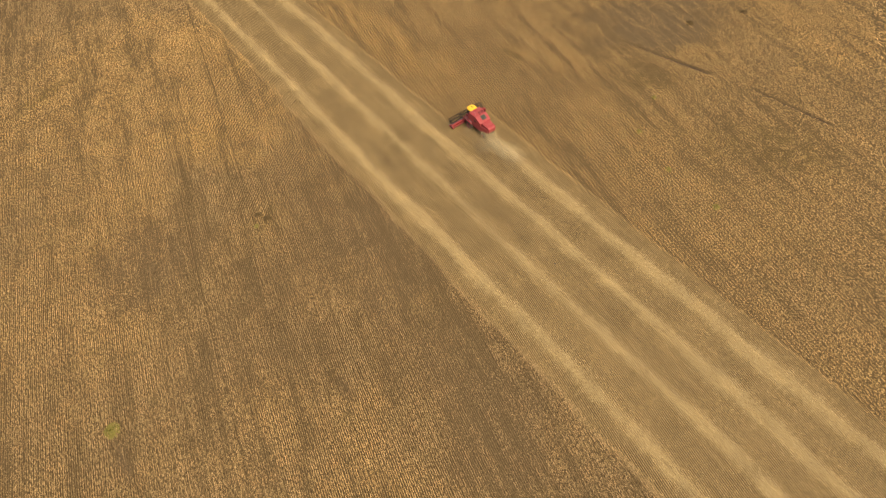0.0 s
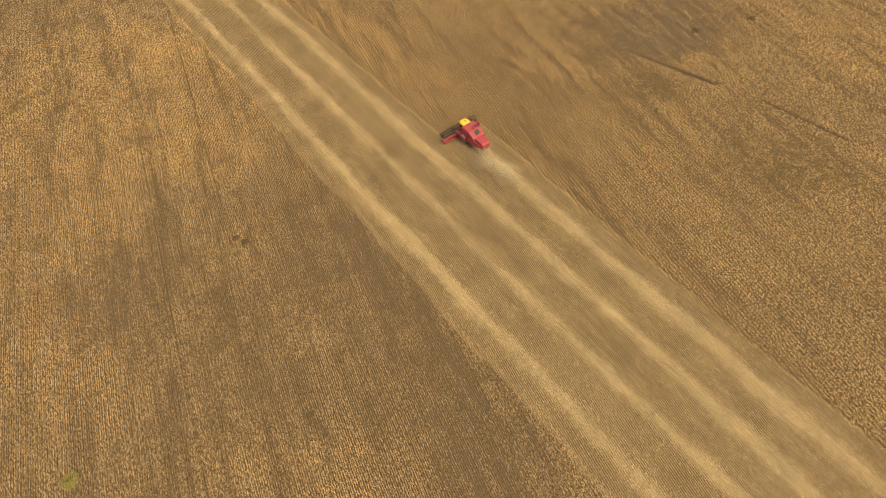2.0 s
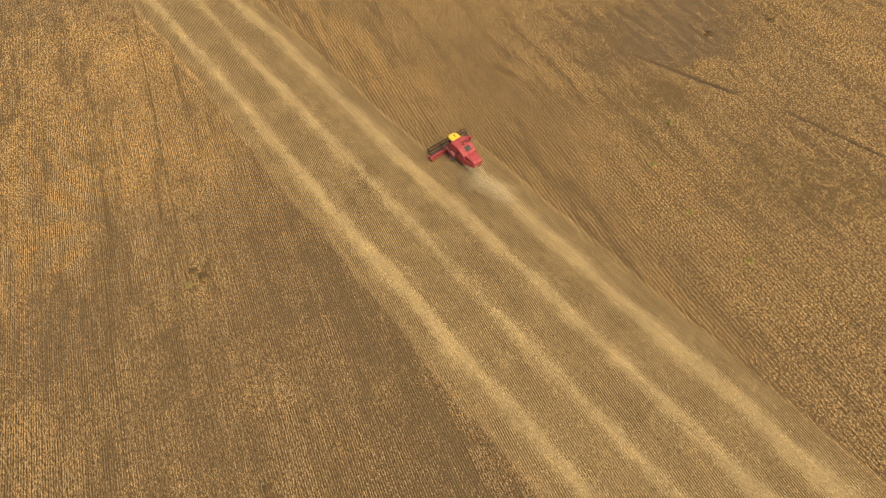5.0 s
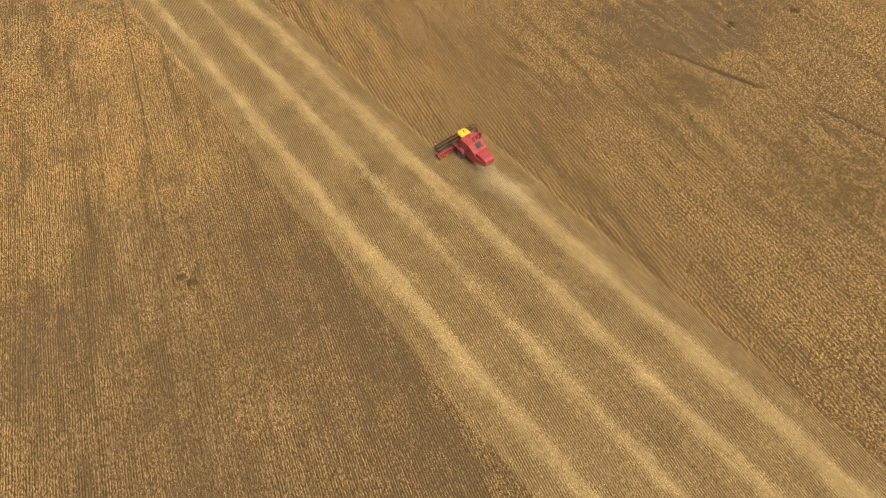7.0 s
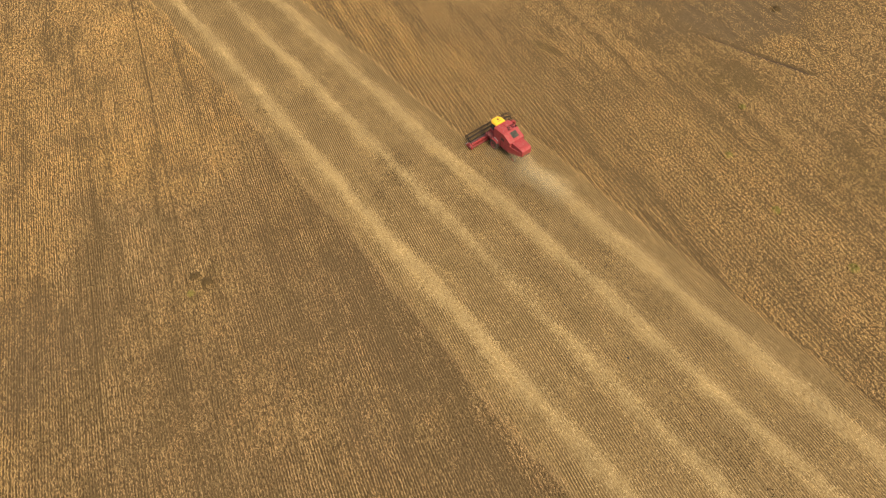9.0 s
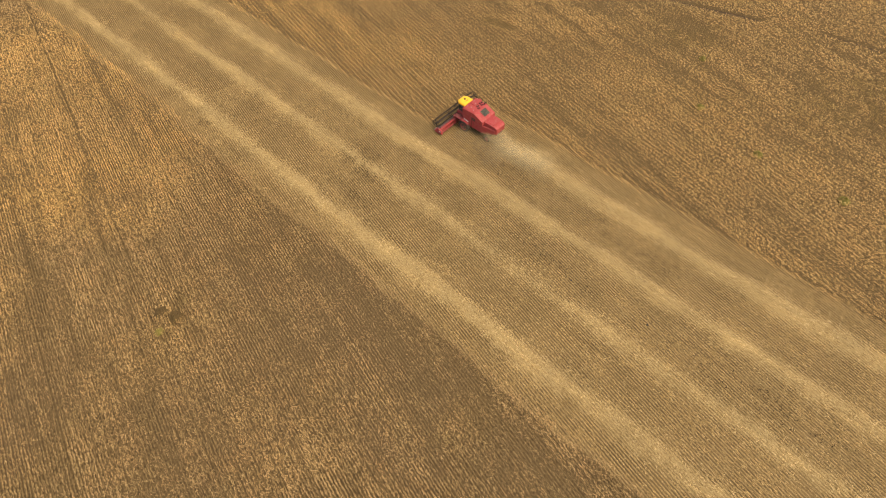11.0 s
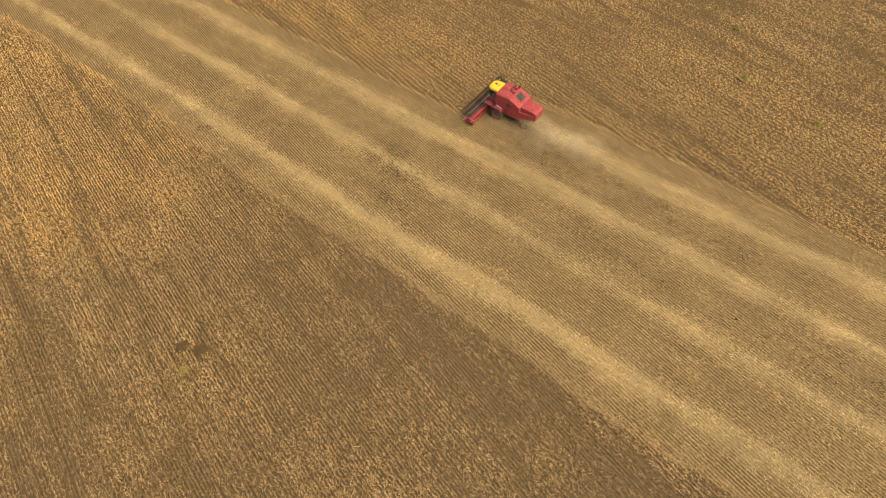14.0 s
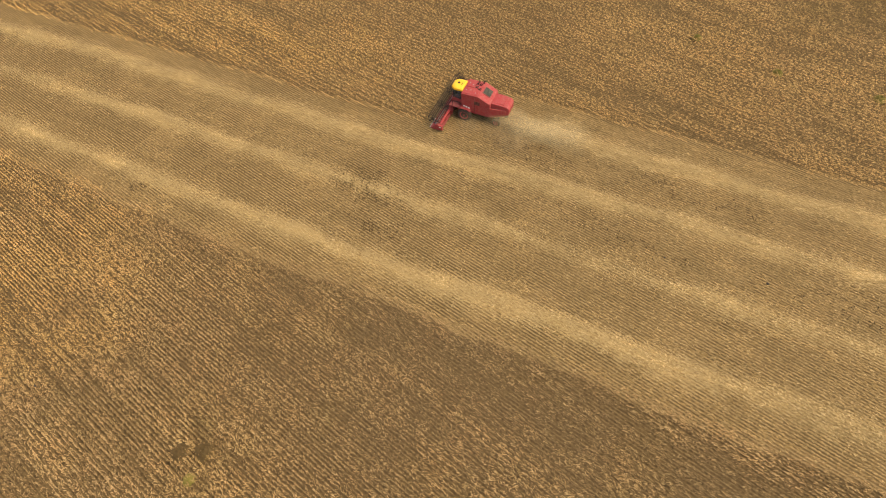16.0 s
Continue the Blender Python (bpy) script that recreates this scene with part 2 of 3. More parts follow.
def mesh_of(name, verts, quads, material, attributes=(), smooth=False):
    me = bpy.data.meshes.new(name)
    me.vertices.add(len(verts))
    me.vertices.foreach_set("co", np.ascontiguousarray(verts, np.float32).ravel())
    k = quads.shape[1]
    me.loops.add(quads.size)
    me.loops.foreach_set("vertex_index", np.ascontiguousarray(quads, np.int32).ravel())
    me.polygons.add(len(quads))
    me.polygons.foreach_set("loop_start", np.arange(0, quads.size, k, dtype=np.int32))
    for key, values in attributes:
        me.attributes.new(key, "FLOAT", "POINT").data.foreach_set("value", np.ascontiguousarray(values, np.float32))
    me.update(calc_edges=True)
    if smooth:
        me.polygons.foreach_set("use_smooth", np.ones(len(quads), bool))
    me.materials.append(material)
    return new(name, me)


def blades(x, y, z0, height, lean, azimuth, width, droop, start=0.0):
    """One bent leaf or straw at each place: it rises from start times its height, widens, and bends over to a tip."""
    n = len(x)
    dx, dy = np.cos(azimuth), np.sin(azimuth)
    px, py = -dy * width / 2, dx * width / 2
    v = np.empty((n, 4, 3), np.float32)
    v[:, 0] = np.stack((x, y, z0 + height * start), 1)
    mx, my = x + dx * lean * 0.55, y + dy * lean * 0.55
    v[:, 1] = np.stack((mx - px, my - py, z0 + height), 1)
    v[:, 2] = np.stack((mx + px, my + py, z0 + height), 1)
    v[:, 3] = np.stack((x + dx * lean, y + dy * lean, z0 + height - droop), 1)
    base = np.arange(n)[:, None] * 4
    return v.reshape(-1, 3), np.concatenate((base + [0, 2, 1], base + [1, 2, 3]), 0)


def relief(x, y):
    return (lumps(x, y, 40, 8) - 0.5) * 0.5


# windrows: place across, from, to, seed, weight
WINDROWS = [(-23.05, -115, 150, 21, 0.93), (-14.95, -115, 150, 31, 0.82), (-7.5, -115, 150, 41, 1.0), (0.65, -115, -5.0, 51, 1.05)]


def windrow_line(y, seed):
    """How far a windrow wanders sideways, how wide it lies and how thick, along y."""
    wander = (lumps(y * 0, y, 38.0, seed) - 0.5) * 1.1 + (lumps(y * 0, y, 9.0, seed + 3) - 0.5) * 0.5 + (lumps(y * 0, y, 2.5, seed + 6) - 0.5) * 0.3
    wide = 0.72 + 0.55 * lumps(y * 0, y, 6.0, seed + 4)
    thick = 0.5 + 0.6 * lumps(y * 0, y, 5.0, seed + 1) + 0.3 * (lumps(y * 0, y, 22.0, seed + 2) - 0.5)
    return wander, wide, thick


def straw_cover(x, y, cx, y0, y1, seed, weight):
    wander, wide, thick = windrow_line(y, seed)
    d = (x - cx - wander) / wide
    d = np.where(d > 0, d * 1.15, d * 0.85)
    rag = 0.5 + 0.65 * lumps(x, y, 0.9, seed + 5) + 0.4 * lumps(x, y / 3, 0.7, seed + 7)
    return rag * weight * thick * (0.72 * np.exp(-d ** 2 * 0.8) + 0.34 * np.exp(-(d / 2.5) ** 2)) * np.clip((y1 - y) / 3, 0, 1)


# ---- ground: one sheet to the horizon, fine in the field and coarse beyond ----
def build_ground():
    fine_x = np.concatenate((np.arange(-125, -29, 1.5), np.arange(-29, 6, 0.4), np.arange(6, 141, 1.5)))
    fine_y = np.concatenate((np.arange(-115, -95, 1.0), np.arange(-95, 110, 0.5), np.arange(110, 151, 1.0)))
    far = np.array([4000, 1500, 600, 250.0])
    gx = np.concatenate((-far, fine_x, far[::-1]))
    gy = np.concatenate((-far, fine_y, far[::-1]))
    X, Y = np.meshgrid(gx, gy)
    X, Y = X.ravel(), Y.ravel()
    inside = (np.abs(X) < 200) & (np.abs(Y) < 200)
    Z = np.where(inside, relief(X, Y) + (lumps(X, Y, 2.2, 9) - 0.5) * 0.08, 0)
    w = len(gx)
    a = (np.arange(len(gy) - 1)[:, None] * w + np.arange(w - 1)[None, :]).ravel()
    q = np.stack((a, a + 1, a + w + 1, a + w), 1)
    c = cut(X, Y) | cut(X - 0.8, Y) | cut(X + 0.8, Y)
    litter = np.zeros_like(X)
    for windrow in WINDROWS:
        litter = np.maximum(litter, straw_cover(X, Y, *windrow))
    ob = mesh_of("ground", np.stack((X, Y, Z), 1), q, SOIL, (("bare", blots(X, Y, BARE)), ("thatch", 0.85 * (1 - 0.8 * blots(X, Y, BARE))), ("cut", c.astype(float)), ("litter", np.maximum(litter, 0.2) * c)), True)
    tagged(ob, "dry brown field soil under crop and stubble", "ground", kind="structure")


build_ground()


# ---- standing crop ----
SEEN = [(-102, -14), (-70, 118), (0, 95), (112, -22), (52, -62), (0, -94), (-8, -94)]


def in_seen(x, y):
    ok = np.ones_like(x, bool)
    pts = SEEN
    for (ax, ay), (bx, by) in zip(pts, pts[1:] + pts[:1]):
        ok &= (bx - ax) * (y - ay) - (by - ay) * (x - ax) <= 0
    return ok


def scatter(a, b, seed):
    """A number from 0 to 1 for each pair of whole numbers."""
    k = (a.astype(np.int64) * 374761393 + b.astype(np.int64) * 668265263 + seed * 974711) & 0x7FFFFFFF
    k = ((k ^ (k >> 13)) * 1274126177) & 0x7FFFFFFF
    return ((k ^ (k >> 16)) & 0xFFFF) / 65535.0


SIN, COS = math.sin(radians(TURN)), math.cos(radians(TURN))


def sown(step, x0, x1, y0, y1):
    """Places along the drill rows inside a box: x, y, and where they lie across and along the rows."""
    corners = [(x * COS - y * SIN, x * SIN + y * COS) for x in (x0, x1) for y in (y0, y1)]
    u = np.arange(math.floor(min(c[0] for c in corners) / ROW), math.ceil(max(c[0] for c in corners) / ROW) + 1)
    v = np.arange(min(c[1] for c in corners), max(c[1] for c in corners), step)
    row, along = [g.ravel() for g in np.meshgrid(u, v)]
    along = along + rng.uniform(-step, step, along.size)
    x, y = row * ROW * COS + along * SIN, -row * ROW * SIN + along * COS
    ok = (x > x0) & (x < x1) & (y > y0) & (y < y1)
    return x[ok], y[ok], row[ok], along[ok]


def coarseness(x, y):
    """Far parts of the field are built of fewer, larger stalks."""
    return np.clip(np.sqrt((x + 46) ** 2 + (y + 18) ** 2 + 48 ** 2) / 72, 1.0, 1.6) * np.where(in_seen(x, y), 1.0, 2.4)


def build_crop(box, material, streaky, ridged, full_gold, label):
    """Nodding stalks and heads, in tufts along the drill rows."""
    x, y, row, along = sown(0.034, *box)
    big = coarseness(x, y)
    ok = ~cut(x, y) & (rng.random(len(x)) < 0.9 / big ** 2)
    x, y, row, along, big = [v[ok] for v in (x, y, row, along, big)]
    across = row * ROW
    bare, mark, gold = blots(x, y, BARE), marks(x, y), np.maximum(blots(x, y, GOLD), full_gold)
    bare = bare * np.clip(0.1 + 1.2 * lumps(across, along / 7.0, 1.1, 28) + 0.6 * lumps(x, y, 0.9, 29), 0.1, 1.3)
    streak = lumps(across, along / 10.0, 2.4, 15) * 0.4 + lumps(across, along / 7.0, 0.9, 16) * 0.45 + lumps(across, along / 6.0, 6.5, 14) * 0.15
    patch = lumps(x, y, 1.1, 12) * 0.45 + lumps(x, y, 4.5, 13) * 0.35 + lumps(x, y, 11, 17) * 0.2
    cell = np.floor(along / (0.5 - 0.5 * ridged) + 7 * scatter(row, row * 0, 31))
    # every second row stands fuller
    full = (row.astype(int) % 2 == 0) * 1.0
    tuft, turn = scatter(row, cell, 32), scatter(row, cell, 33)
    keep = 0.93 - 0.27 * bare - 0.35 * bare ** 5 - mark - streaky * 1.9 * np.clip(0.47 - streak, 0, 1) - (0.95 - 1.2 * ridged) * np.clip(0.42 - patch, 0, 1) - 0.35 * (turn < 0.14) - ridged * (1 - full)
    ok = rng.random(len(x)) < keep
    x, y, row, along, big, bare, gold, patch, streak, tuft, turn, full = [v[ok] for v in (x, y, row, along, big, bare, gold, patch, streak, tuft, turn, full)]
    n = len(x)
    # each row is a low ridge, in places spread so wide that the rows run together
    loose = np.clip(3.0 * (lumps(x, y, 7.0, 26) * 0.6 + lumps(x, y, 2.0, 27) * 0.4 - 0.39), 0, 1) * (1 - 1.6 * ridged)
    side = rng.normal(0, 1, n) * ROW * (0.09 + 0.17 * loose) + 0.11 * (lumps(row * 7.31, along, 2.4, 35) - 0.5)
    x, y = x + side * COS, y - side * SIN
    crown = 1 - np.clip(np.abs(side) / (0.45 * ROW), 0, 1)
    tone = 0.4 + 0.16 * crown + (0.34 - 0.35 * ridged) * (tuft - 0.5) + 1.7 * ridged * (full - 0.5) + (0.85 - 1.35 * ridged) * (patch - 0.5) + streaky * 0.95 * (streak - 0.5) - 0.3 * bare + (0.5 * (tuft > 0.72) + 0.2 * rng.standard_normal(n)) * np.clip(bare, 0, 0.6) * (1 - 2.5 * ridged) + 0.12 * gold + (0.08 + 0.2 * ridged) * rng.standard_normal(n)
    az = radians(90 - TURN) + (turn - 0.5) * (0.7 + (1.5 - 2.0 * ridged) * loose) + math.pi * (np.where(rng.random(n) < 1.0 * ridged, rng.random(n), tuft) > 0.55) + 0.3 * rng.standard_normal(n)
    rim = cut(x - 0.8, y) | cut(x + 0.8, y) | cut(x, y - 0.8)
    tall = np.where(rim, 0.8, 1.0) * (0.72 + 0.28 * crown) * np.clip((0.56 + 0.06 * rng.standard_normal(n) - 0.14 * bare) * (0.72 + 0.3 * patch + 0.3 * tuft), 0.15, 0.95)
    v, q = blades(x, y, relief(x, y), tall, rng.uniform(0.16, 0.34 - 0.2 * ridged, n) * big, az, rng.uniform(0.034, 0.064, n) * (1 + 0.1 * gold - 0.1 * bare) * big, rng.uniform(-0.02, 0.12, n), np.where(rim, 0.5, 0.78))
    weed = blots(x, y, WEEDY) * np.clip(0.45 + 3.0 * (lumps(x, y, 1.0, 24) - 0.4), 0.3, 1.0)
    weed = np.maximum(weed, 0.8 * np.clip(9 * (lumps(x, y, 1.3, 25) - 0.9), 0, 1))
    ob = mesh_of("standing_crop", v, q, material, [(key, np.repeat(np.clip(a, 0, 1), 4)) for key, a in (("bare", bare), ("weed", weed), ("gold", gold), ("tone", tone))])
    tagged(ob, label, "crop", kind="stuff")


build_crop((-125, LEFT_EDGE + 1, -115, 150), WHEAT, 1.0, 0.12, 0.0, "ripe golden-brown standing grain crop in drill rows with thin patches")
build_crop((UNCUT_EDGE - 1, 140, -115, 150), GOLDEN_WHEAT, 0.85, 0.32, 0.35, "ripe golden grain crop standing beside the cut strip")


# ---- stubble and straw ----
# worn, weedy places on the stubble
SCUFFS = [(-15.3, 8.0, 2.6, 5.5, -12, 0.8), (-19.2, 4.5, 1.8, 4.0, 0, 0.7), (-25.2, 32.5, 0.9, 2.0, 0, 0.8), (-11, -16, 9, 1.7, 84, 0.3), (-19, 24, 7, 1.5, 90, 0.3), (-3.5, -22, 11, 1.4, 90, 0.32), (-11.5, -45, 11, 1.5, 90, 0.3), (-4.0, -9, 5, 1.5, 90, 0.35)]


def build_stubble():
    x, y = sown(0.08, LEFT_EDGE - 1, RIGHT_EDGE + 1, -115, 150)[:2]
    ok = cut(x, y) & (rng.random(len(x)) < np.where((y > -92) & (y < 108), 0.9, 0.15) * (1 - 0.6 * blots(x, y, SCUFFS)) * (0.55 + 0.6 * lumps(x, y, 1.6, 19)))
    x, y = x[ok], y[ok]
    n = len(x)
    side = rng.normal(0, 0.025, n) + rng.normal(0, 0.09, n) * (lumps(x, y, 5.0, 36) > 0.5)
    x, y = x + side * COS, y - side * SIN
    v, q = blades(x, y, relief(x, y), rng.uniform(0.09, 0.16, n), rng.uniform(0.2, 0.46, n), rng.normal(radians(90 - TURN), 0.12, n) + math.pi * (rng.random(n) < 0.5), rng.uniform(0.04, 0.075, n), rng.uniform(0, 0.05, n), 0.5)
    tagged(mesh_of("stubble", v, q, STUBBLE), "short cut crop stubble in fine straight rows", "stubble", kind="stuff")


build_stubble()


def build_windrow(cx, y0, y1, seed, weight):
    """Loose straw dropped in a wavering band behind the machine."""
    n = int((y1 - y0) * 300 * weight)
    y = rng.uniform(y0, y1, n)
    wander, wide, thick = windrow_line(y, seed)
    off = rng.normal(0, 0.9, n) * wide
    off = np.where(rng.random(n) < 0.28, rng.normal(0, 1.8, n), off)
    x = cx + wander + off
    # fewer straws between the drill rows, where they have sunk into the stubble
    ridge = 0.72 + 0.28 * np.cos((x * COS - y * SIN) * 2 * math.pi / ROW)
    keep = rng.random(n) < np.clip(thick, 0.1, 1) * ridge * np.where((y > -92) & (y < 100), 1.0, 0.25) * (1 - 0.55 * blots(x, y, SCUFFS))
    x, y, off = x[keep], y[keep], off[keep]
    m = len(x)
    top = 0.14 * np.exp(-(off / 0.8) ** 2)
    v, q = blades(x, y, relief(x, y) + 0.02 + top * rng.uniform(0.2, 1, m), rng.uniform(0.0, 0.06, m), rng.uniform(0.16, 0.36, m), np.where(rng.random(m) < 0.6, rng.normal(radians(90 - TURN), 0.3, m), rng.uniform(0, 6.283, m)), rng.uniform(0.03, 0.06, m), rng.uniform(-0.02, 0.05, m))
    tagged(mesh_of("straw_windrow", v, q, STRAW), "loose pale yellow straw windrow lying on stubble", "straw windrow", "straw windrows", "stuff")


for windrow in WINDROWS:
    build_windrow(*windrow)


def build_scuffs():
    """Dark dry weed trash where the stubble is worn."""
    n = 150000
    x, y = rng.uniform(LEFT_EDGE, RIGHT_EDGE, n), rng.uniform(-60, 60, n)
    ok = cut(x, y) & (rng.random(n) < blots(x, y, SCUFFS) * lumps(x, y, 0.9, 23) * 0.9)
    x, y = x[ok], y[ok]
    n = len(x)
    v, q = blades(x, y, relief(x, y) + 0.02, rng.uniform(0.08, 0.25, n), rng.uniform(0.12, 0.34, n), rng.uniform(0, 6.283, n), rng.uniform(0.06, 0.14, n), rng.uniform(0, 0.1, n), 0.2)
    tagged(mesh_of("dry_weed_trash", v, q, DRY), "dark dry weed trash scattered over the stubble", "weeds", kind="stuff")


build_scuffs()


# ---- building blocks for things ----
def part(name, bm, material, parent, label="", at=None, smooth=False):
    me = bpy.data.meshes.new(name)
    bmesh.ops.recalc_face_normals(bm, faces=bm.faces)
    bm.to_mesh(me)
    bm.free()
    if smooth:
        me.polygons.foreach_set("use_smooth", np.ones(len(me.polygons), bool))
    me.materials.append(material)
    ob = new(name, me)
    ob.parent = parent
    if at:
        ob.location = at
    return tagged(ob, label) if label else ob


def again(ob, at, turn=0.0):
    """One more object on the same mesh, under the same parent."""
    o = ob.copy()
    scene.collection.objects.link(o)
    o.location, o.rotation_euler = at, (0, 0, radians(turn))
    return o


def loft(bm, sections, bevel=0.0, segments=2):
    """A closed skin over sections with the same number of corners, edges rounded."""
    rings = [[bm.verts.new(p) for p in s] for s in sections]
    k = len(rings[0])
    made = [bm.faces.new(rings[0][::-1]), bm.faces.new(rings[-1])]
    for a, b in zip(rings, rings[1:]):
        made += [bm.faces.new((a[i], a[(i + 1) % k], b[(i + 1) % k], b[i])) for i in range(k)]
    if bevel:
        edges = list({e for f in made for e in f.edges})
        bmesh.ops.bevel(bm, geom=edges, offset=bevel, segments=segments, profile=0.6, affect="EDGES", clamp_overlap=True)
    return bm


def slab(bm, x0, x1, y0, y1, z0, z1, bevel=0.02, segments=2):
    q = ((x0, y0), (x1, y0), (x1, y1), (x0, y1))
    return loft(bm, [[(x, y, z0) for x, y in q], [(x, y, z1) for x, y in q]], bevel, segments)


def side_profile(bm, x0, x1, outline, bevel=0.03):
    """An outline in y and z, carried from x0 to x1."""
    return loft(bm, [[(x0, y, z) for y, z in outline], [(x1, y, z) for y, z in outline]], bevel)


def bar(bm, a, b, r, sides=8):
    a, b = Vector(a), Vector(b)
    d = b - a
    m = Matrix.Translation((a + b) / 2) @ d.to_track_quat("Z", "Y").to_matrix().to_4x4()
    bmesh.ops.create_cone(bm, cap_ends=True, segments=sides, radius1=r, radius2=r, depth=d.length, matrix=m)
    return bm


def lathe(bm, outline, sides=24):
    """An outline of radius and x, turned round the x axis."""
    rings = [[bm.verts.new((x, r * math.cos(2 * math.pi * i / sides), r * math.sin(2 * math.pi * i / sides))) for i in range(sides)] for r, x in outline]
    for a, b in zip(rings, rings[1:]):
        for i in range(sides):
            bm.faces.new((a[i], a[(i + 1) % sides], b[(i + 1) % sides], b[i]))
    bm.faces.new(rings[0])
    bm.faces.new(rings[-1][::-1])
    return bm


B = bmesh.new


# ---- the combine harvester ----
def build_wheel(machine, x, y, r, width, side, label):
    h = width / 2
    tyre = lathe(B(), ((r * 0.55, -h * 0.8), (r * 0.62, -h), (r * 0.9, -h), (r, -h * 0.7), (r, h * 0.7), (r * 0.9, h), (r * 0.62, h), (r * 0.55, h * 0.8)), 32)
    for i in range(22):
        for s in (-1, 1):
            a = 2 * math.pi * (i + 0.25 * s) / 22
            m = Matrix.Rotation(a, 4, "X") @ Matrix.Translation((s * h * 0.42, 0, r * 1.0)) @ Matrix.Rotation(radians(28 * s), 4, "Z") @ Matrix.Diagonal((h * 0.8, 0.07, 0.09, 1))
            bmesh.ops.create_cube(tyre, size=1.0, matrix=m)
    wheel = part("wheel", tyre, RUBBER, machine, label, (x, y, r))
    part("rim", lathe(B(), ((r * 0.2, side * h * 0.72), (r * 0.5, side * h * 0.78), (r * 0.58, side * h * 1.02), (r * 0.64, side * h * 1.03), (r * 0.64, side * h * 0.5), (r * 0.3, -side * h * 0.2)), 24), RED, wheel, "red steel rim")
    part("hub", lathe(B(), ((0.04, side * h * 1.0), (0.15, side * h * 0.95), (0.17, side * h * 0.4), (0.17, side * h * 0.1)), 12), DARKRED, wheel, "dusty red hub")
    return wheel


def build_harvester():
    machine = new("combine_harvester")
    tagged(machine, "red combine harvester with yellow cab roof, cutting a ripe crop", "combine harvester")
    # upper body: tank with a sloping back
    tank = part("grain_tank", side_profile(B(), -1.4, 1.4, ((2.45, 2.35), (2.45, 3.68), (0.35, 3.74), (-1.15, 3.02), (-1.15, 2.35)), 0.07), RED, machine, "faded red grain tank body")
    for x0, x1, y0, y1 in ((-1.25, -0.1, 1.35, 2.3), (0.0, 1.25, 1.35, 2.3), (-1.25, -0.35, 0.5, 1.25)):
        part("lid", slab(B(), x0, x1, y0, y1, 3.68, 3.775, 0.03), RED, tank, "pressed red tank lid")
    for x0, x1, y0, y1, bars in ((-0.2, 0.12, 0.46, 0.8, 1), (0.02, 0.4, 0.88, 1.2, 1), (0.6, 0.98, 0.6, 0.95, 1), (0.7, 1.25, 1.02, 1.28, 1), (0.3, 0.62, 1.27, 1.33, 0)):
        # the shade inside each opening is a near-black slab, not a recess
        hatch = part("hatch", slab(B(), x0, x1, y0, y1, 3.67, 3.762, 0.015), PIT, tank, "open hatch, its inner shade painted near-black")
        for k in range(bars):
            u = x0 + (x1 - x0) * (k + 0.7) / (bars + 0.5)
            part("bar", bar(B(), (u - 0.1, y0, 3.775), (u + 0.12, y1, 3.785), 0.045, 6), RED, hatch, "red bar")
        part("lip", slab(B(), x0 - 0.05, x1 + 0.05, y1, y1 + 0.06, 3.69, 3.79, 0.015), RED, hatch)
    for x, y in ((-0.75, 2.05), (-0.62, 1.55), (0.62, 2.08), (0.35, 1.6), (-0.95, 0.85)):
        part("latch", lathe(B(), ((0.02, 0.0), (0.05, 0.02), (0.05, 0.07), (0.03, 0.09)), 8), STEEL, tank, "pale catch", (x, y, 3.79))
    part("exhaust_pipe", bar(bar(B(), (1.12, 0.55, 3.6), (1.12, 0.55, 4.02), 0.07, 12), (1.12, 0.55, 4.0), (1.2, 0.32, 4.12), 0.06, 12), BLACK, machine, "black exhaust pipe")
    slope = math.atan2(3.74 - 3.02, 1.5)
    screen = part("radiator_screen", slab(B(), -0.62, 0.62, -0.56, 0.56, 0.0, 0.06, 0.02), DARKRED, machine, "square intake screen frame", (0.15, -0.32, 3.43))
    screen.rotation_euler = (slope, 0, 0)
    part("mesh", slab(B(), -0.53, 0.53, -0.47, 0.47, 0.05, 0.075, 0.01), MESH, screen, "dark wire mesh")
    for i in range(5):
        part("slat", slab(B(), -0.53, 0.53, -0.36 + 0.18 * i - 0.012, -0.36 + 0.18 * i + 0.012, 0.07, 0.09, 0.004), MESH, screen)
    # side panels
    for s in (-1, 1):
        panel = part("side_panel", loft(B(), [[(s * (w - 0.12), y, z0), (s * w, y, z0), (s * w, y, z1), (s * (w - 0.12), y, z1)] for y, w, z0, z1 in ((2.4, 1.38, 1.55, 2.42), (1.0, 1.38, 1.15, 2.42), (-1.1, 1.34, 1.1, 2.42), (-2.95, 0.99, 1.5, 2.3))], 0.02), RED, machine, "red side panel")
        part("vent", slab(B(), s * 1.39 - 0.02, s * 1.39 + 0.02, 0.1, 0.8, 2.5, 2.98, 0.01), GRIME, machine, "dark louvred vent")
        for i in range(4):
            part("slat", slab(B(), s * 1.41 - 0.015, s * 1.41 + 0.015, 0.15, 0.75, 2.55 + 0.11 * i, 2.58 + 0.11 * i, 0.005), GRIME, machine)
        part("seam", slab(B(), s * 1.395 - 0.012, s * 1.395 + 0.012, 0.75, 0.79, 1.25, 2.38, 0.004), BLACK, panel)
        for k in range(3):
            part("emblem_bar", slab(B(), s * 1.39 - 0.008, s * 1.39 + 0.008, 1.35 + 0.3 * k, 1.58 + 0.3 * k, 1.72 + 0.06 * k, 1.9 + 0.06 * k, 0.004), WHITE, panel, "worn white emblem mark")
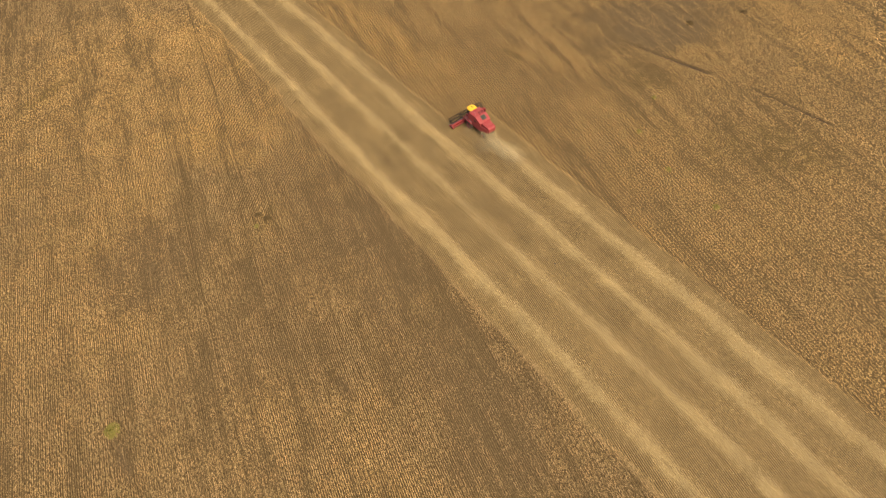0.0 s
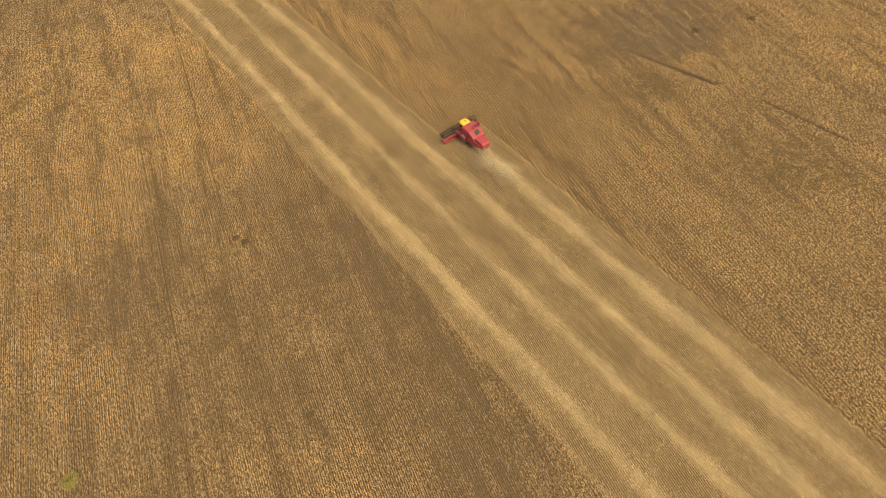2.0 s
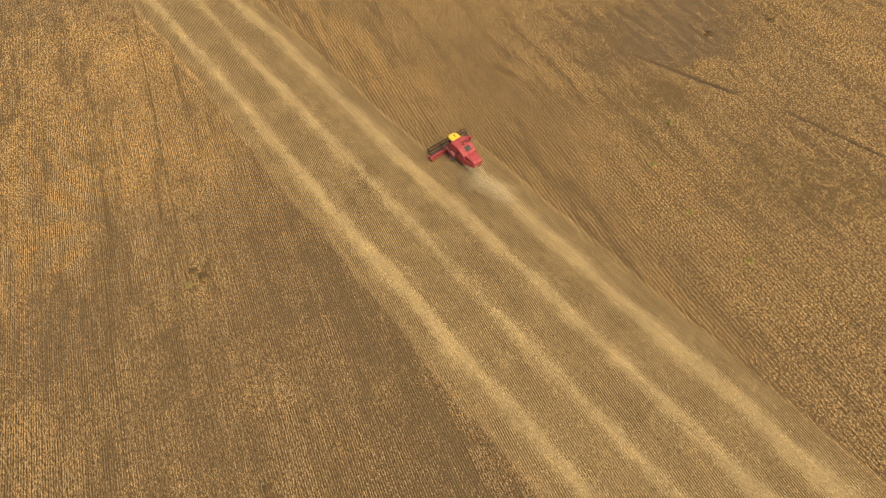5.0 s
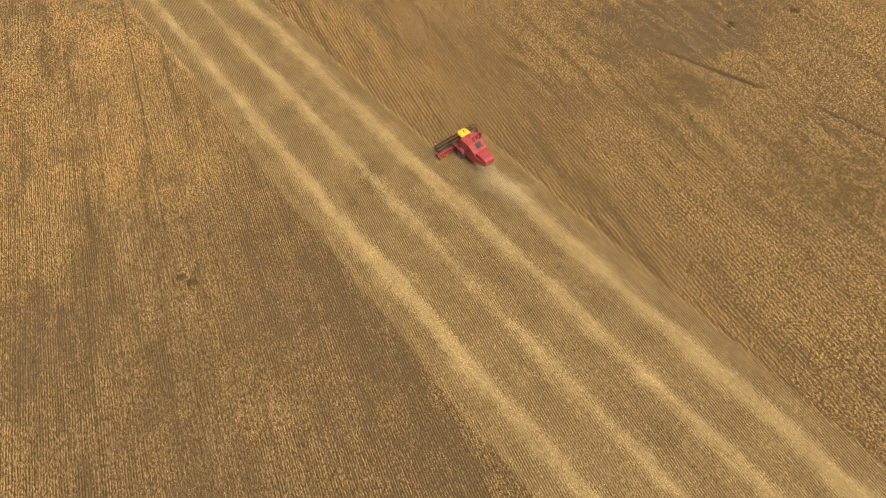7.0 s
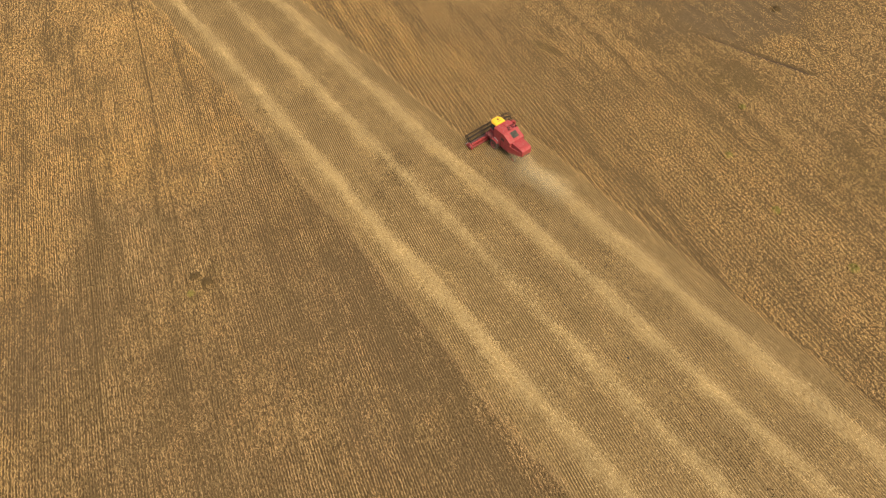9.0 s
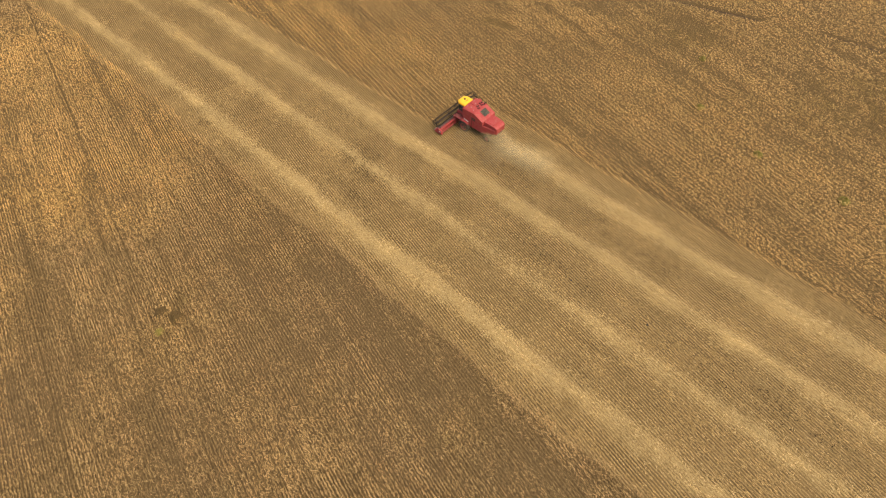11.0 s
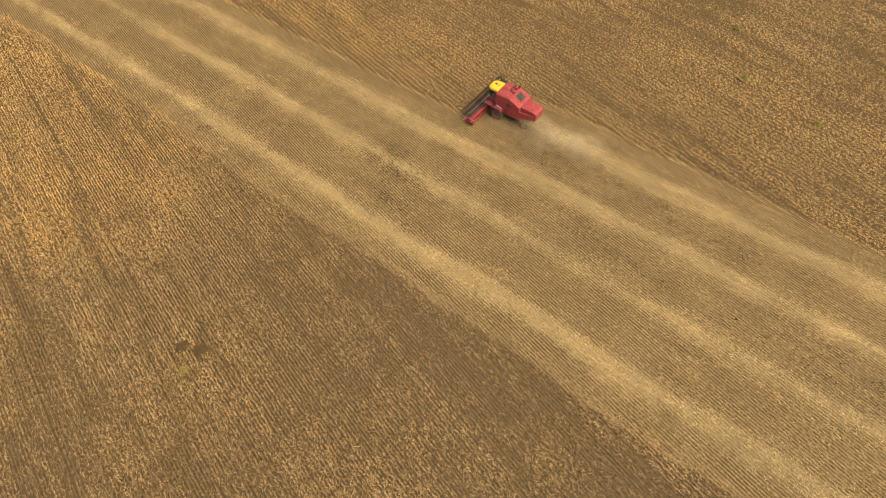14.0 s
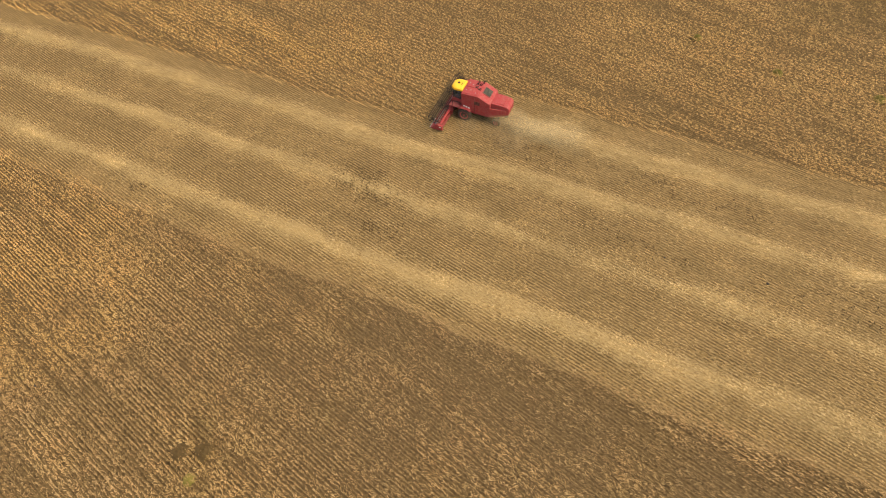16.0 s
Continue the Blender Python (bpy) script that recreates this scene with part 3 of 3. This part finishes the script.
    part("chassis", side_profile(B(), -0.85, 0.85, ((2.6, 0.9), (2.6, 2.4), (-2.4, 2.4), (-2.9, 1.3), (-1.2, 0.8)), 0.05), DARKRED, machine, "dark red threshing body")
    # straw hood
    hood = part("straw_hood", loft(B(), [[(sx * w, y, z) for sx, z in ((-1, z0), (1, z0), (1, z1), (-1, z1))] for y, w, z0, z1 in ((-0.95, 1.0, 1.5, 2.95), (-2.2, 0.96, 1.5, 2.93), (-3.05, 0.92, 1.55, 2.82), (-3.32, 0.87, 1.68, 2.58))], 0.06), RED, machine, "red straw hood")
    part("hood_rib", slab(B(), -0.72, 0.72, -2.7, -1.15, 2.9, 2.97, 0.03), RED, hood)
    for s in (-1, 1):
        part("rail", slab(B(), s * 0.98 - 0.03, s * 0.98 + 0.03, -2.9, -1.1, 2.3, 2.38, 0.01), DARKRED, hood)
        part("tail_light", slab(B(), s * 0.68 - 0.09, s * 0.68 + 0.09, -3.35, -3.29, 1.85, 1.97, 0.02), DARKRED, machine, "small red tail light")
    part("chopper", side_profile(B(), -0.8, 0.8, ((-2.5, 1.15), (-2.5, 1.6), (-3.15, 1.5), (-3.2, 1.25)), 0.04), BLACK, machine, "black straw spreader")
    # cab
    cab = part("cab", side_profile(B(), -0.86, 0.86, ((2.48, 1.75), (2.48, 2.2), (3.85, 2.2), (3.98, 1.75)), 0.04), RED, machine, "red cab base")
    for x, y in ((-0.8, 2.52), (0.8, 2.52), (-0.62, 3.75), (0.62, 3.75)):
        part("pillar", bar(B(), (x, y, 2.15), (x * 0.99, y - (0.06 if y > 3 else 0), 3.6), 0.05), BLACK, cab, "black cab pillar")
    for s in (-1, 1):
        part("side_window", loft(B(), [[(s * 0.8, 2.58, z), (s * 0.64, 3.7, z), (s * 0.62, 3.7, z), (s * 0.78, 2.58, z)] for z in (2.22, 3.5)]), GLASS, cab, "tinted side glass")
    part("windscreen", slab(B(), -0.58, 0.58, 3.74, 3.76, 2.22, 3.5, 0.004), GLASS, cab, "tinted windscreen")
    part("cab_back", slab(B(), -0.78, 0.78, 2.5, 2.54, 2.2, 3.5, 0.01), DARKRED, cab)
    part("seat", side_profile(B(), -0.28, 0.28, ((2.75, 2.2), (3.3, 2.2), (3.3, 2.6), (2.95, 2.65), (2.88, 3.2), (2.72, 3.2)), 0.05), BLACK, cab, "black empty operator seat")
    part("console", side_profile(B(), -0.15, 0.15, ((3.5, 2.2), (3.75, 2.2), (3.7, 2.9), (3.55, 2.95)), 0.03), BLACK, cab)
    roof = part("cab_roof", loft(B(), [[(-w, y0, z), (w, y0, z), (w, ym, z), (f, y1, z), (-f, y1, z), (-w, ym, z)] for w, f, y0, ym, y1, z in ((0.84, 0.5, 2.5, 3.55, 3.9, 3.42), (0.92, 0.56, 2.46, 3.6, 4.0, 3.54), (0.88, 0.52, 2.5, 3.55, 3.95, 3.74), (0.68, 0.4, 2.62, 3.4, 3.72, 3.83))], 0.05, 3), YELLOW, machine, "bright yellow cab roof")
    part("roof_vent", lathe(B(), ((0.16, 0.0), (0.16, 0.05), (0.1, 0.09), (0.02, 0.09)), 16), BLACK, roof, "round black vent").matrix_basis = pose(0.1, 3.3, 3.81, 0, -90, 0)
    part("slot", slab(B(), -0.2, 0.25, 2.86, 2.93, 3.8, 3.842, 0.01), BLACK, roof)
    for s in (-1, 1):
        part("mirror_arm", bar(B(), (s * 0.64, 3.8, 3.3), (s * 1.2, 4.0, 3.2), 0.025), BLACK, machine)
        part("mirror", slab(B(), s * 1.22 - 0.09, s * 1.22 + 0.09, 3.98, 4.03, 2.85, 3.25, 0.02), BLACK, machine, "black mirror")
    # platform, ladder and rails by the near front wheel
    part("platform", slab(B(), -1.75, -1.0, 2.4, 3.9, 1.72, 1.78, 0.01), DARKRED, machine, "dark red cab platform")
    ladder = part("ladder", bar(bar(B(), (-1.78, 3.85, 0.5), (-1.62, 3.85, 1.75), 0.03), (-1.78, 3.45, 0.5), (-1.62, 3.45, 1.75), 0.03), RED, machine, "red steel ladder")
    for i in range(4):
        part("rung", slab(B(), -1.8 + 0.035 * i, -1.68 + 0.035 * i, 3.45, 3.85, 0.58 + 0.3 * i, 0.62 + 0.3 * i, 0.01), RED, ladder)
    part("handrail", bar(bar(bar(B(), (-1.72, 2.45, 1.75), (-1.72, 2.45, 2.6), 0.022), (-1.72, 3.4, 1.75), (-1.72, 3.4, 2.6), 0.022), (-1.72, 2.45, 2.6), (-1.72, 3.4, 2.6), 0.022), BLACK, machine)
    for s in (-1, 1):
        build_wheel(machine, s * 1.5, 1.95, 0.82, 0.56, s, "large front tyre with lugs")
        build_wheel(machine, s * 1.15, -1.95, 0.5, 0.34, s, "small rear steering tyre")
        part("mudguard", side_profile(B(), s * 1.25, s * 1.78, ((1.2, 1.55), (1.55, 1.78), (2.4, 1.78), (2.75, 1.5), (2.72, 1.45), (2.38, 1.72), (1.57, 1.72), (1.24, 1.5)), 0.0), RED, machine, "red mudguard")
    part("front_axle", bar(B(), (-1.3, 1.95, 0.82), (1.3, 1.95, 0.82), 0.14), BLACK, machine)
    part("rear_axle", bar(B(), (-1.05, -1.95, 0.5), (1.05, -1.95, 0.5), 0.1), BLACK, machine)
    part("axle_post", bar(B(), (0, -1.95, 0.5), (0, -1.95, 1.3), 0.12), BLACK, machine)
    # feeder house
    part("feeder_house", side_profile(B(), -0.68, 0.68, ((2.5, 1.1), (2.5, 1.75), (4.0, 1.0), (4.0, 0.4)), 0.04), DARKRED, machine, "dark red feeder house")
    # header
    W = 4.2
    header = part("header", side_profile(B(), -W, W, ((4.3, 0.22), (4.3, 0.98), (4.42, 1.02), (4.5, 0.96), (4.5, 0.3), (5.5, 0.14), (5.7, 0.1), (5.7, 0.06)), 0.0), RED, machine, "red header trough and back sheet", (-0.2, -0.45, 0))
    part("top_beam", slab(B(), -W, W, 4.18, 4.4, 0.86, 1.08, 0.04), RED, header, "red header beam")
    part("lower_beam", slab(B(), -W, W, 4.12, 4.3, 0.22, 0.42, 0.03), DARKRED, header)
    for i in range(9):
        x = -W + 0.3 + i * (2 * W - 0.6) / 8
        if abs(x) > 0.75:
            part("stiffener", slab(B(), x - 0.05, x + 0.05, 4.2, 4.31, 0.4, 0.9, 0.01), DARKRED, header)
    for s in (-1, 1):
        part("divider", side_profile(B(), s * W, s * (W + 0.14), ((3.95, 0.25), (3.95, 0.9), (4.4, 1.02), (4.9, 0.8), (5.35, 0.3), (5.4, 0.12), (4.3, 0.1)), 0.04), RED, header, "red end sheet with pointed divider")
        part("drive_cover", side_profile(B(), s * (W + 0.13), s * (W + 0.3), ((3.95, 0.4), (4.0, 0.95), (4.5, 1.0), (4.7, 0.6), (4.5, 0.35)), 0.04), RED, header, "rounded red drive cover")
        part("plate", slab(B(), s * (W + 0.305) - 0.008, s * (W + 0.305) + 0.008, 4.15, 4.35, 0.7, 0.85, 0.004), WHITE, header, "small pale plate")
        part("reel_arm", bar(B(), (s * (W - 0.05), 4.35, 1.2), (s * (W - 0.05), 5.35, 1.4), 0.05), BLACK, header, "black reel arm")
    knife = part("knife_bar", slab(B(), -W, W, 5.66, 5.76, 0.08, 0.11, 0.01), STEEL, header, "steel cutter bar")
    auger = part("auger", bar(B(), (-W + 0.05, 4.85, 0.55), (W - 0.05, 4.85, 0.55), 0.16, 14), DARKRED, header, "dark red feed auger")
    flight = B()
    for s in (-1, 1):
        last = None
        for i in range(140):
            a, x = s * i * 0.38, s * (0.45 + i * (W - 0.6) / 140)
            cur = [flight.verts.new((x, 4.85 + r * math.cos(a), 0.55 + r * math.sin(a))) for r in (0.15, 0.31)]
            if last:
                flight.faces.new((last[0], last[1], cur[1], cur[0]))
            last = cur
    part("flighting", flight, STEEL, header, "worn steel flighting")
    # reel
    ay, az, rr = 5.3, 1.4, 0.62
    reel = part("reel", bar(B(), (-W + 0.08, ay, az), (W - 0.08, ay, az), 0.07, 12), BROWN, machine, "dark brown pick-up reel", (-0.2, -0.45, 0))
    for i in range(6):
        a = 2 * math.pi * i / 6 + 0.3
        by, bz = ay + rr * math.cos(a), az + rr * math.sin(a)
        bat = B()
        bar(bat, (-W + 0.1, by, bz), (W - 0.1, by, bz), 0.05, 6)
        slab(bat, -W + 0.1, W - 0.1, by - 0.045, by + 0.045, bz - 0.012, bz + 0.012, 0.0)
        for k in range(56):
            x = -W + 0.18 + k * 0.1515
            bar(bat, (x, by, bz), (x, by - 0.05, bz - 0.24), 0.008, 4)
        part("bat", bat, BROWN, reel, "reel bat with steel tines")
    for x in (-W + 0.12, -W / 3, W / 3, W - 0.12):
        spider = B()
        for i in range(6):
            a = 2 * math.pi * i / 6 + 0.3
            b = 2 * math.pi * (i + 1) / 6 + 0.3
            bar(spider, (x, ay, az), (x, ay + rr * math.cos(a), az + rr * math.sin(a)), 0.035, 6)
            bar(spider, (x, ay + rr * math.cos(a), az + rr * math.sin(a)), (x, ay + rr * math.cos(b), az + rr * math.sin(b)), 0.028, 6)
        part("spider", spider, BLACK, reel, "black reel spider")
    machine.location = (0.22, 0.0, 0.0)
    return machine


harvester = build_harvester()
harvester.location.z = float(relief(np.array([0.22]), np.array([0.0]))[0])


# ---- weeds in the crop and scattered on the stubble ----
def build_weed(x, y, size, height, material, label, seed):
    """A low bush: bent leaves that all spring from one root."""
    r = np.random.default_rng(seed)
    bm = B()
    root = bm.verts.new((0, 0, 0))
    for i in range(int(150 + 120 * size)):
        a, out = r.uniform(0, 6.283), size * r.uniform(0.03, 1.0)
        up = height * r.uniform(0.55, 1.1) * (1 - 0.45 * (out / size) ** 2)
        c, k, w = math.cos(a), math.sin(a), r.uniform(0.06, 0.15)
        mid = [bm.verts.new((c * out * 0.55 - s * k * w * 0.6, k * out * 0.55 + s * c * w * 0.6, up * 0.75)) for s in (-1, 1)]
        top = [bm.verts.new((c * out - s * k * w, k * out + s * c * w, up)) for s in (-1, 1)]
        tip = bm.verts.new((c * (out + 0.15), k * (out + 0.15), up - r.uniform(0.05, 0.2)))
        bm.faces.new((root, mid[0], mid[1]))
        bm.faces.new((mid[0], top[0], top[1], mid[1]))
        bm.faces.new((top[0], tip, top[1]))
    me = bpy.data.meshes.new("weed_clump")
    bm.to_mesh(me)
    bm.free()
    me.materials.append(material)
    ob = new("weed_clump", me)
    ob.location = (x, y, float(relief(np.array([float(x)]), np.array([float(y)]))[0]) - 0.03)
    tagged(ob, label, "weed", "weeds in the crop")


for i, (x, y, size, height) in enumerate(((24.6, -21.1, 0.6, 0.7), (20.8, -31.5, 0.6, 0.7), (20.0, -43.0, 0.7, 0.7), (-48.0, 6.4, 0.45, 0.6), (-81.3, -14.5, 1.2, 0.8), (35.5, -16, 0.5, 0.7))):
    build_weed(x, y, size, height, WEED, "low green weed clump growing among the ripe crop", 100 + i)
for i, (x, y, size, height) in enumerate(((-46.6, 8.4, 0.75, 0.8), (-45.7, 6.6, 0.85, 0.8), (-52.2, -26.5, 0.9, 0.6), (78.6, -9.1, 1.3, 0.6), (64.5, -3.4, 1.0, 0.6))):
    build_weed(x, y, size, height, DRY, "dark dry weed clump standing in the ripe crop", 200 + i)


# ---- dust hanging behind the harvester ----
def dust(name, thick, colour):
    m, n, l, b = shader(name, 1.0, 0, 0.0)
    b.inputs["Base Color"].default_value = (*colour, 1)
    tc = n.new("ShaderNodeTexCoord")
    g = n.new("ShaderNodeTexGradient")
    g.gradient_type = "SPHERICAL"
    l.new(tc.outputs["Object"], g.inputs["Vector"])
    wisps = ramp(n, l, noise_node(n, l, 1.6, 5, 0.6), ((0.3, (0.45,) * 3), (0.7, (1, 1, 1))))
    soft = ramp(n, l, g.outputs["Fac"], ((0.0, (0, 0, 0)), (0.3, (0.33 * thick,) * 3), (0.8, (thick,) * 3)))
    l.new(mix(n, l, "MULTIPLY", 1.0, soft, wisps), b.inputs["Alpha"])
    return m


def build_dust():
    r = np.random.default_rng(77)
    thick, thin = dust("field_dust", 0.46, (0.48, 0.365, 0.195)), dust("thin_field_dust", 0.34, (0.36, 0.255, 0.135))
    cloud = new("dust_cloud")
    tagged(cloud, "pale tan dust cloud hanging behind the harvester", "dust")
    bm = B()
    rings = [[bm.verts.new((q * math.cos(a), q * math.sin(a), 0.12 * (1 - q * q))) for a in [2 * math.pi * i / 20 for i in range(20)]] for q in (1.0, 0.66, 0.33)]
    for a, b in zip(rings, rings[1:]):
        for i in range(20):
            bm.faces.new((a[i], a[(i + 1) % 20], b[(i + 1) % 20], b[i]))
    bm.faces.new(rings[-1])
    first = part("puff", bm, thick, cloud, "", None, True)
    for i in range(5):
        u = (i + 0.4) / 5
        puff = first if i == 0 else again(first, (0, 0, 0))
        size = 1.7 + 2.0 * u
        puff.matrix_basis = pose(-0.8 + r.normal(-0.3 * u, 0.45), -2.5 - 9.0 * u ** 1.3, 1.5 - 0.6 * u + 0.3 * r.random(), r.uniform(-8, 8), r.uniform(-16, 4), 0) @ Matrix.Diagonal((size * 0.85, size * 1.2, size, 1))
    low = again(first, (0, 0, 0))
    low.data = first.data.copy()
    low.data.materials[0] = thin
    for i, (x, y, z, size) in enumerate(((-2.6, -2.4, 1.0, 2.3), (-3.7, -5.0, 0.7, 2.8), (-2.8, 0.8, 0.7, 2.0), (-0.6, -4.0, 2.0, 1.6))):
        puff = low if i == 0 else again(low, (0, 0, 0))
        puff.matrix_basis = pose(x, y, z, r.uniform(-15, 15), -30, 0) @ Matrix.Diagonal((size * 0.8, size, size, 1))


build_dust()


# ---- ruts pressed through the crop ----
def build_rut(x0, y0, x1, y1, narrow, wide, label):
    """A shallow furrow of bare dark earth with low shoulders, widening along its way."""
    bm = B()
    length = math.hypot(x1 - x0, y1 - y0)
    ux, uy = (x1 - x0) / length, (y1 - y0) / length
    last = None
    steps = int(length / 0.4)
    for i in range(steps + 1):
        t = i / steps
        w = (narrow + (wide - narrow) * t) * (0.75 + 0.5 * float(lumps(np.array([0.0]), np.array([t * length]), 1.7, 61)[0])) * min(1, 6 * (1 - t) + 0.15)
        bend = 0.35 * math.sin(t * 2.6) + 0.15 * math.sin(t * 9)
        px, py = x0 + ux * t * length - uy * bend, y0 + uy * t * length + ux * bend
        z = float(relief(np.array([px]), np.array([py]))[0]) + 0.05
        cur = [bm.verts.new((px - uy * w * a, py + ux * w * a, z + up)) for a, up in ((-1, -0.06), (-0.75, 0.02), (-0.25, -0.02), (0.25, -0.02), (0.75, 0.02), (1, -0.06))]
        if last:
            for a in range(5):
                bm.faces.new((last[a], last[a + 1], cur[a + 1], cur[a]))
        last = cur
    bmesh.ops.recalc_face_normals(bm, faces=bm.faces)
    me = bpy.data.meshes.new("rut")
    bm.to_mesh(me)
    bm.free()
    me.materials.append(RUT)
    tagged(new("rut", me), label, "rut", "ruts in the crop", "structure")


RUT = paint("damp_earth", (0.055, 0.032, 0.013), 0.95, 0.1, 0.05)
build_rut(46.3, 1.0, 51.2, -18.7, 0.06, 0.42, "dark bare rut pressed through the ripe crop")
build_rut(54.0, -27.5, 56.4, -45.0, 0.08, 0.3, "narrow dark rut pressed through the ripe crop")


# ---- clods lying about ----
def build_clod(x, y, size, seed):
    bm = B()
    bmesh.ops.create_icosphere(bm, subdivisions=2, radius=size)
    for v in bm.verts:
        v.co *= 0.8 + 0.45 * noise.noise(v.co * (2.2 / size) + Vector((seed, 0, 0)))
        v.co.z *= 0.7
    me = bpy.data.meshes.new("soil_clod")
    bm.to_mesh(me)
    bm.free()
    me.materials.append(CLOD)
    ob = new("soil_clod", me)
    ob.location = (x, y, float(relief(np.array([x]), np.array([y]))[0]) + size * 0.3)
    tagged(ob, "small dark clod of earth lying on the field", "clod", "dark clods")


CLOD = paint("dark_earth", (0.022, 0.016, 0.01), 0.95, 0.1)
for i, (x, y, size) in enumerate(((-11.7, -33.5, 0.17), (-47.9, 27.9, 0.14), (-47.2, 24.5, 0.15), (-12.4, -24.0, 0.13))):
    build_clod(x, y, size, i)
